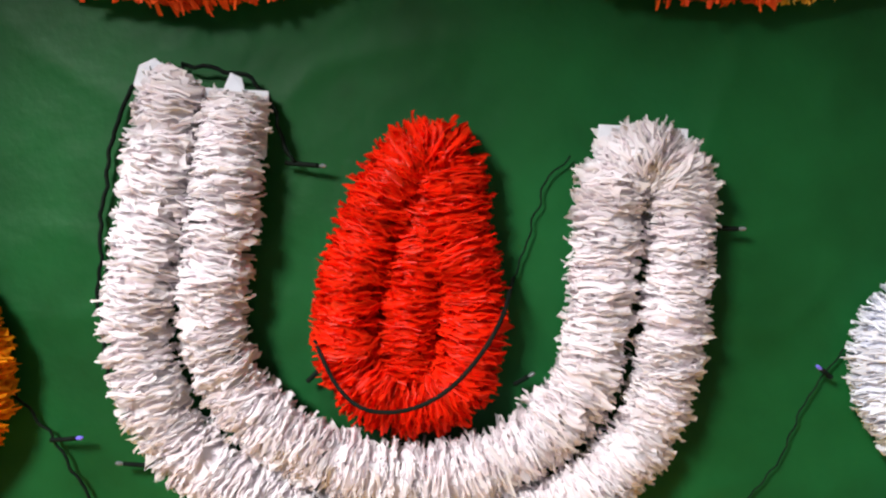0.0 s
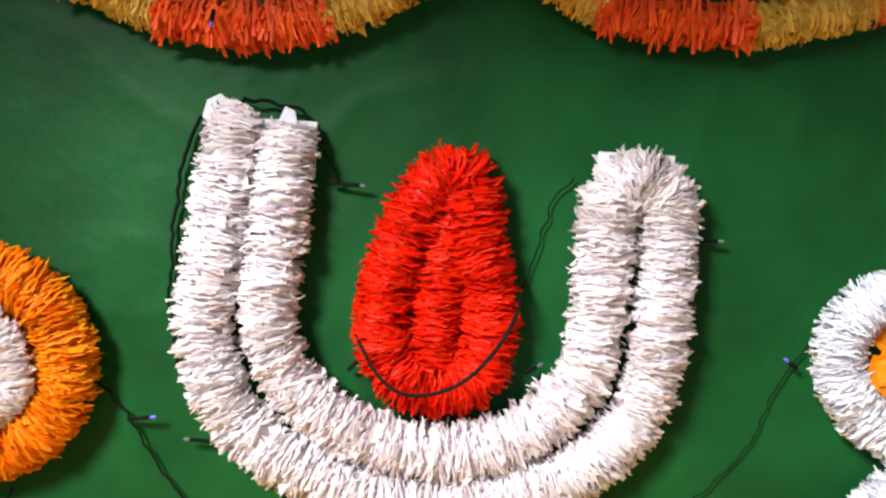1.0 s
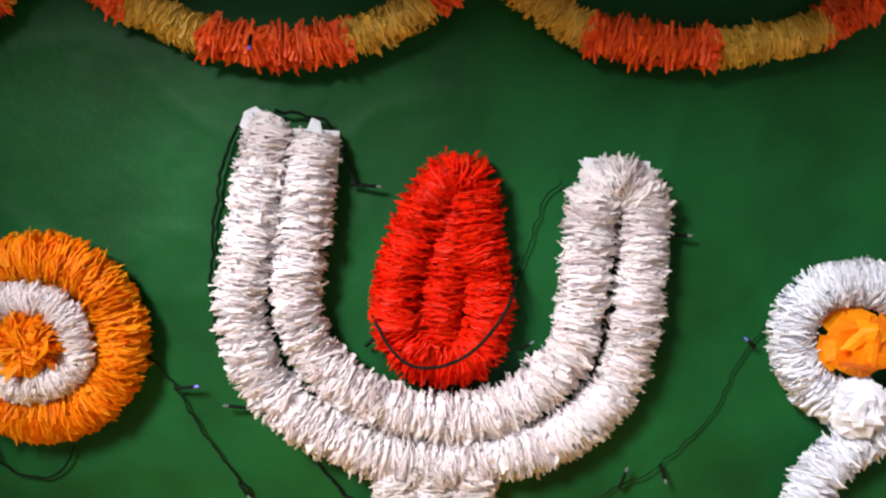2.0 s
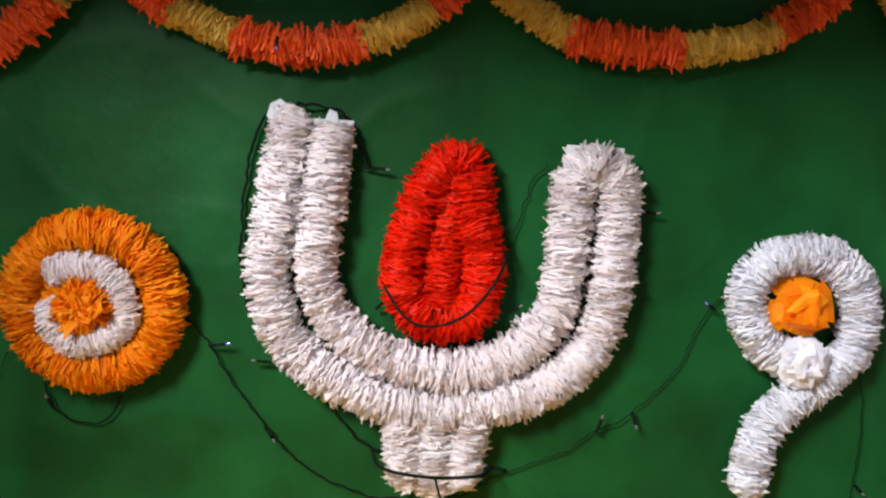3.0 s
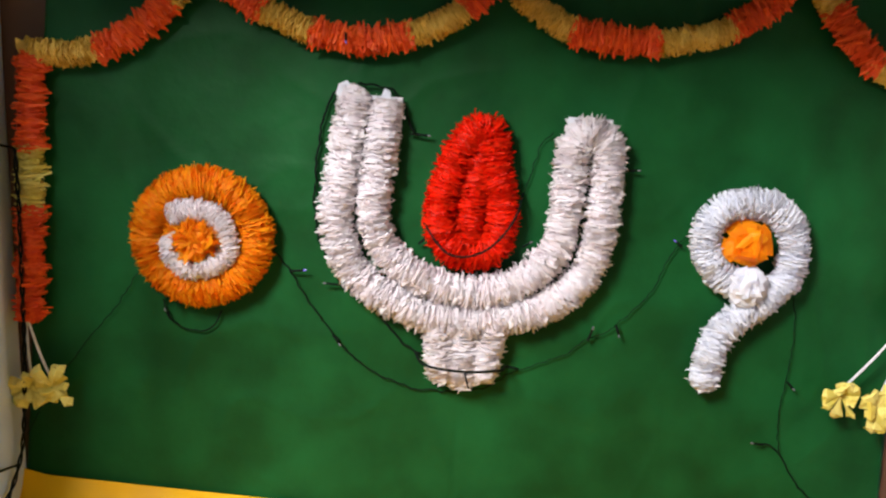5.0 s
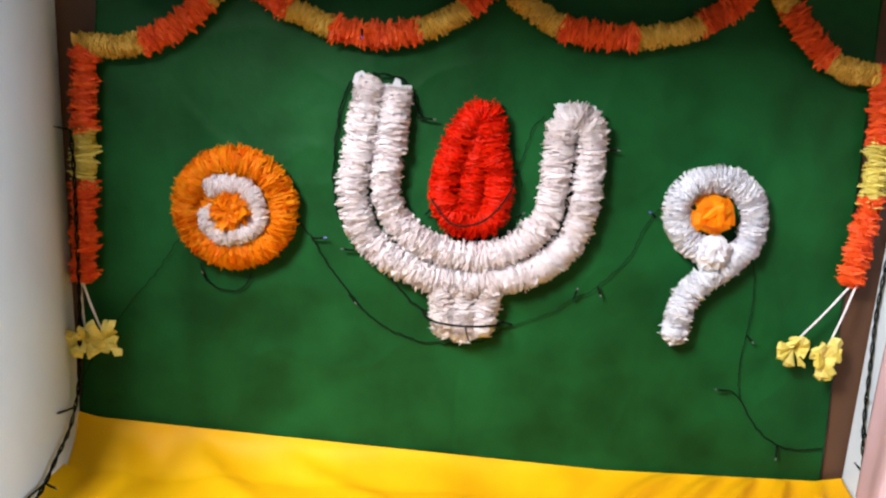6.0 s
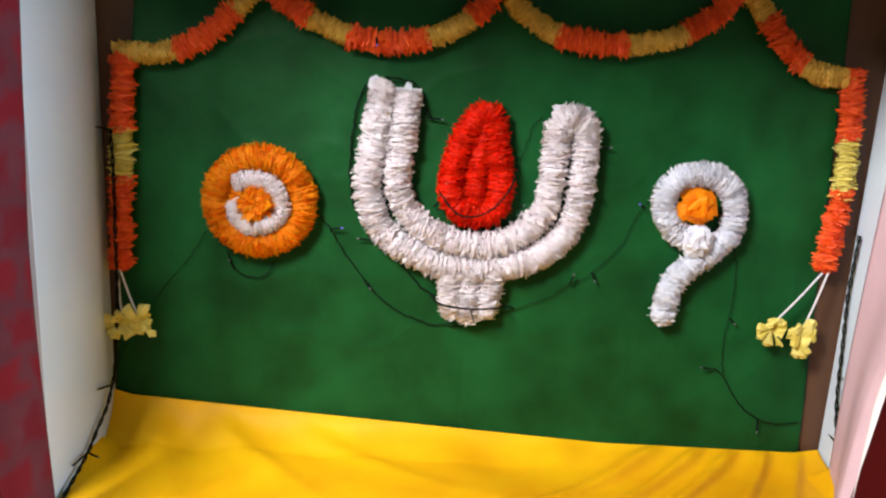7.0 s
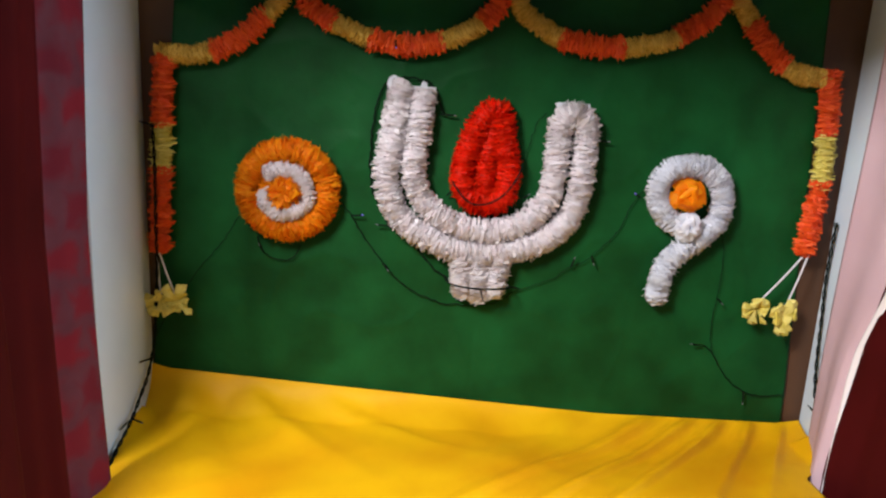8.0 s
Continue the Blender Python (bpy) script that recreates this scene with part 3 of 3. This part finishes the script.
def tassel(parent, top, foot, y, seed):
    """A white cord that ends in a crumpled yellow paper flower."""
    rng = np.random.default_rng(seed)
    cord = tube("cord", [(top[0], y, top[1]), ((top[0] + foot[0]) / 2, y - 0.003, (top[1] + foot[1]) / 2), (foot[0], y, foot[1])], 0.0021, WHITE_CORD, parent, "white cord")
    verts, faces = [], []
    for k in range(11):
        ang = k / 5.5 * 2 * math.pi + rng.uniform(-0.3, 0.3)
        r = 0.033 * rng.uniform(0.5, 1.2)
        w = 0.0085 * rng.uniform(0.5, 1.5)
        rise = rng.uniform(0.0, 0.02)
        d, s = np.array([math.cos(ang), 0, math.sin(ang)]), np.array([-math.sin(ang), 0, math.cos(ang)])
        base = np.array([foot[0], y - 0.002, foot[1] - 0.006])
        n0 = len(verts)
        for j, (v, ww, lift) in enumerate(((0.05, 0.3, 0), (0.5, 0.8, 0.7), (0.85, 1.15, 0.9), (1.0, 0.9, 0.6))):
            for c in (-1, 0, 1):
                verts.append(base + d * r * v * (1 + (0.12 * rng.uniform(-1, 1) if j == 3 else 0)) + s * w * ww * c + np.array([0, -rise * lift - (0.004 if c == 0 else rng.uniform(-0.006, 0.006)), 0]))
        for j in range(3):
            for c in range(2):
                i = n0 + j * 3 + c
                faces.append((i, i + 1, i + 4, i + 3))
    mesh_object("tassel_flower", verts, faces, LEMON_PAPER, parent, "crumpled pale yellow paper flower")


tassel(side_l, (-0.668, 1.09), (-0.66, 0.993), 0.6, 1)
tassel(side_l, (-0.662, 1.09), (-0.628, 0.998), 0.595, 2)
tassel(side_r, (0.652, 1.17), (0.567, 1.057), 0.6, 3)
tassel(side_r, (0.657, 1.17), (0.622, 1.043), 0.595, 4)

# ---- fairy lights ----
lights = tagged(new("fairy_lights"), "dark green fairy light string with tiny bulbs, switched off", "string lights")
CABLE = 0.0012


def cable(points, y, r=CABLE):
    return tube("cable", [(x, y, z) for x, z in points], r, BLACK_CABLE, lights, jitter=0.0035, step=0.004)


def bulb(foot, tip, mat=BULB_CLEAR):
    """A stub of cable, a dark socket and a small rounded bulb."""
    a, b = Vector(foot), Vector(tip)
    d = (b - a).normalized()
    socket = tube("socket", [tuple(a), tuple((a + b) / 2 + Vector((0, -0.0005, 0))), tuple(b - d * 0.003)], 0.0019, BLACK_CABLE, lights, step=0.003)
    bm = bmesh.new()
    bmesh.ops.create_uvsphere(bm, u_segments=8, v_segments=6, radius=0.0017)
    bmesh.ops.scale(bm, vec=(1, 1, 1.9), verts=bm.verts)
    me = bpy.data.meshes.new("bulb")
    me_rot = d.to_track_quat("Z", "Y").to_matrix().to_4x4()
    bmesh.ops.transform(bm, matrix=Matrix.Translation(b) @ me_rot, verts=bm.verts)
    bm.to_mesh(me)
    bm.free()
    me.materials.append(mat)
    ob = new("bulb", me)
    ob.parent = socket
    return ob


cable([(-0.195, 1.468), (-0.232, 1.45), (-0.246, 1.41), (-0.251, 1.37), (-0.253, 1.337), (-0.252, 1.283), (-0.245, 1.24), (-0.222, 1.195), (-0.206, 1.17),
       (-0.175, 1.15), (-0.142, 1.118), (-0.109, 1.084), (-0.081, 1.07)], 0.62, 0.0017)
cable([(-0.195, 1.468), (-0.17, 1.466), (-0.146, 1.461), (-0.128, 1.442), (-0.12, 1.418), (-0.113, 1.402)], 0.614, 0.0016)
tube("cable", [(-0.089, 0.6, 1.274), (-0.068, 0.567, 1.25), (-0.047, 0.56, 1.236), (-0.019, 0.56, 1.237), (0.007, 0.56, 1.251), (0.029, 0.563, 1.276),
               (0.044, 0.575, 1.302), (0.055, 0.62, 1.325)], 0.0016, BLACK_CABLE, lights)
cable([(0.055, 1.325), (0.068, 1.371), (0.076, 1.399), (0.092, 1.42)], 0.6215, 0.0007)
cable([(-0.33, 1.235), (-0.302, 1.205), (-0.285, 1.186), (-0.259, 1.147), (-0.217, 1.092), (-0.166, 1.044), (-0.099, 1.016), (-0.05, 1.011), (0.0, 1.014), (0.03, 1.026),
       (0.055, 1.045)], 0.6208)
cable([(0.055, 1.045), (0.111, 1.069), (0.14, 1.082), (0.173, 1.107), (0.2, 1.12), (0.22, 1.139), (0.264, 1.188), (0.283, 1.239), (0.3, 1.268), (0.315, 1.29)], 0.6212, 0.0007)
tube("cable", [(-0.09, 0.6, 1.078), (-0.075, 0.57, 1.068), (-0.022, 0.561, 1.064), (0.034, 0.568, 1.066), (0.05, 0.61, 1.06), (0.07, 0.617, 1.055)], 0.0022, BLACK_CABLE, lights)
cable([(0.466, 0.955), (0.482, 0.952), (0.499, 0.934), (0.532, 0.888), (0.577, 0.855), (0.618, 0.847), (0.664, 0.853)], 0.6205)
cable([(0.496, 0.94), (0.49, 0.97), (0.487, 1.017), (0.492, 1.086), (0.491, 1.15), (0.48, 1.2)], 0.6212, 0.0007)
cable([(-0.474, 1.13), (-0.46, 1.1), (-0.433, 1.085), (-0.4, 1.09), (-0.385, 1.12)], 0.6205)
cable([(-0.5, 1.18), (-0.514, 1.164), (-0.545, 1.113), (-0.592, 1.052), (-0.648, 0.965), (-0.68, 0.9)], 0.6215, 0.0007)
LEFT_HANG = [(-0.672, 0.585, 1.345), (-0.668, 0.585, 1.26), (-0.666, 0.585, 1.155), (-0.664, 0.585, 1.06), (-0.668, 0.59, 0.978), (-0.673, 0.595, 0.91), (-0.676, 0.59, 0.875),
             (-0.676, 0.56, 0.838), (-0.675, 0.51, 0.815), (-0.674, 0.455, 0.79), (-0.673, 0.39, 0.774), (-0.67, 0.34, 0.766), (-0.664, 0.285, 0.762)]
RIGHT_HANG = [(0.706, 0.6, 1.24), (0.707, 0.604, 1.126), (0.708, 0.596, 1.038), (0.708, 0.584, 0.939), (0.707, 0.57, 0.886), (0.708, 0.553, 0.837), (0.704, 0.53, 0.79)]
for hang in (LEFT_HANG, RIGHT_HANG):
    for ph in (0, math.pi):
        tube("cable", hang, 0.0018, BLACK_CABLE, lights, twist=0.002, phase=ph, step=0.004)
tube("cable", [(-0.016, 0.565, 1.064), (-0.013, 0.562, 1.052), (-0.008, 0.563, 1.038)], 0.0013, BLACK_CABLE, lights)
Y = 0.613
for foot, tip, mat in (
        ((-0.118, 1.402), (-0.09, 1.401), BULB_CLEAR), ((0.195, 1.37), (0.222, 1.371), BULB_CLEAR), ((-0.285, 1.186), (-0.262, 1.19), BULB_VIOLET),
        ((-0.206, 1.17), (-0.232, 1.172), BULB_CLEAR), ((0.213, 1.135), (0.219, 1.118), BULB_CLEAR), ((0.173, 1.107), (0.178, 1.128), BULB_CLEAR),
        ((0.30, 1.262), (0.288, 1.27), BULB_VIOLET), ((0.47, 1.25), (0.492, 1.245), BULB_VIOLET), ((0.4, 1.33), (0.402, 1.36), BULB_CLEAR), ((0.466, 0.955), (0.447, 0.958), BULB_CLEAR),
        ((0.577, 0.855), (0.577, 0.83), BULB_CLEAR), ((-0.46, 1.1), (-0.468, 1.116), BULB_CLEAR), ((-0.217, 1.092), (-0.205, 1.078), BULB_CLEAR),
        ((0.06, 1.245), (0.072, 1.254), BULB_CLEAR), ((-0.095, 1.24), (-0.083, 1.253), BULB_CLEAR), ((0.49, 1.06), (0.5, 1.05), BULB_CLEAR)):
    bulb((foot[0], 0.617, foot[1]), (tip[0], Y, tip[1]), mat)
bulb((-0.672, 0.585, 1.345), (-0.69, 0.57, 1.35))
bulb((-0.674, 0.585, 0.87), (-0.683, 0.535, 0.879))
bulb((-0.674, 0.46, 0.793), (-0.677, 0.405, 0.796))
bulb((-0.674, 0.46, 0.793), (-0.652, 0.45, 0.79))
bulb((0.708, 0.575, 0.91), (0.7, 0.54, 0.9))
bulb((0.708, 0.59, 0.96), (0.7, 0.57, 0.975))
bulb((0.708, 0.555, 0.84), (0.7, 0.57, 0.85))
bulb((-0.215, 0.585, 1.535), (-0.213, 0.572, 1.522), BULB_VIOLET)
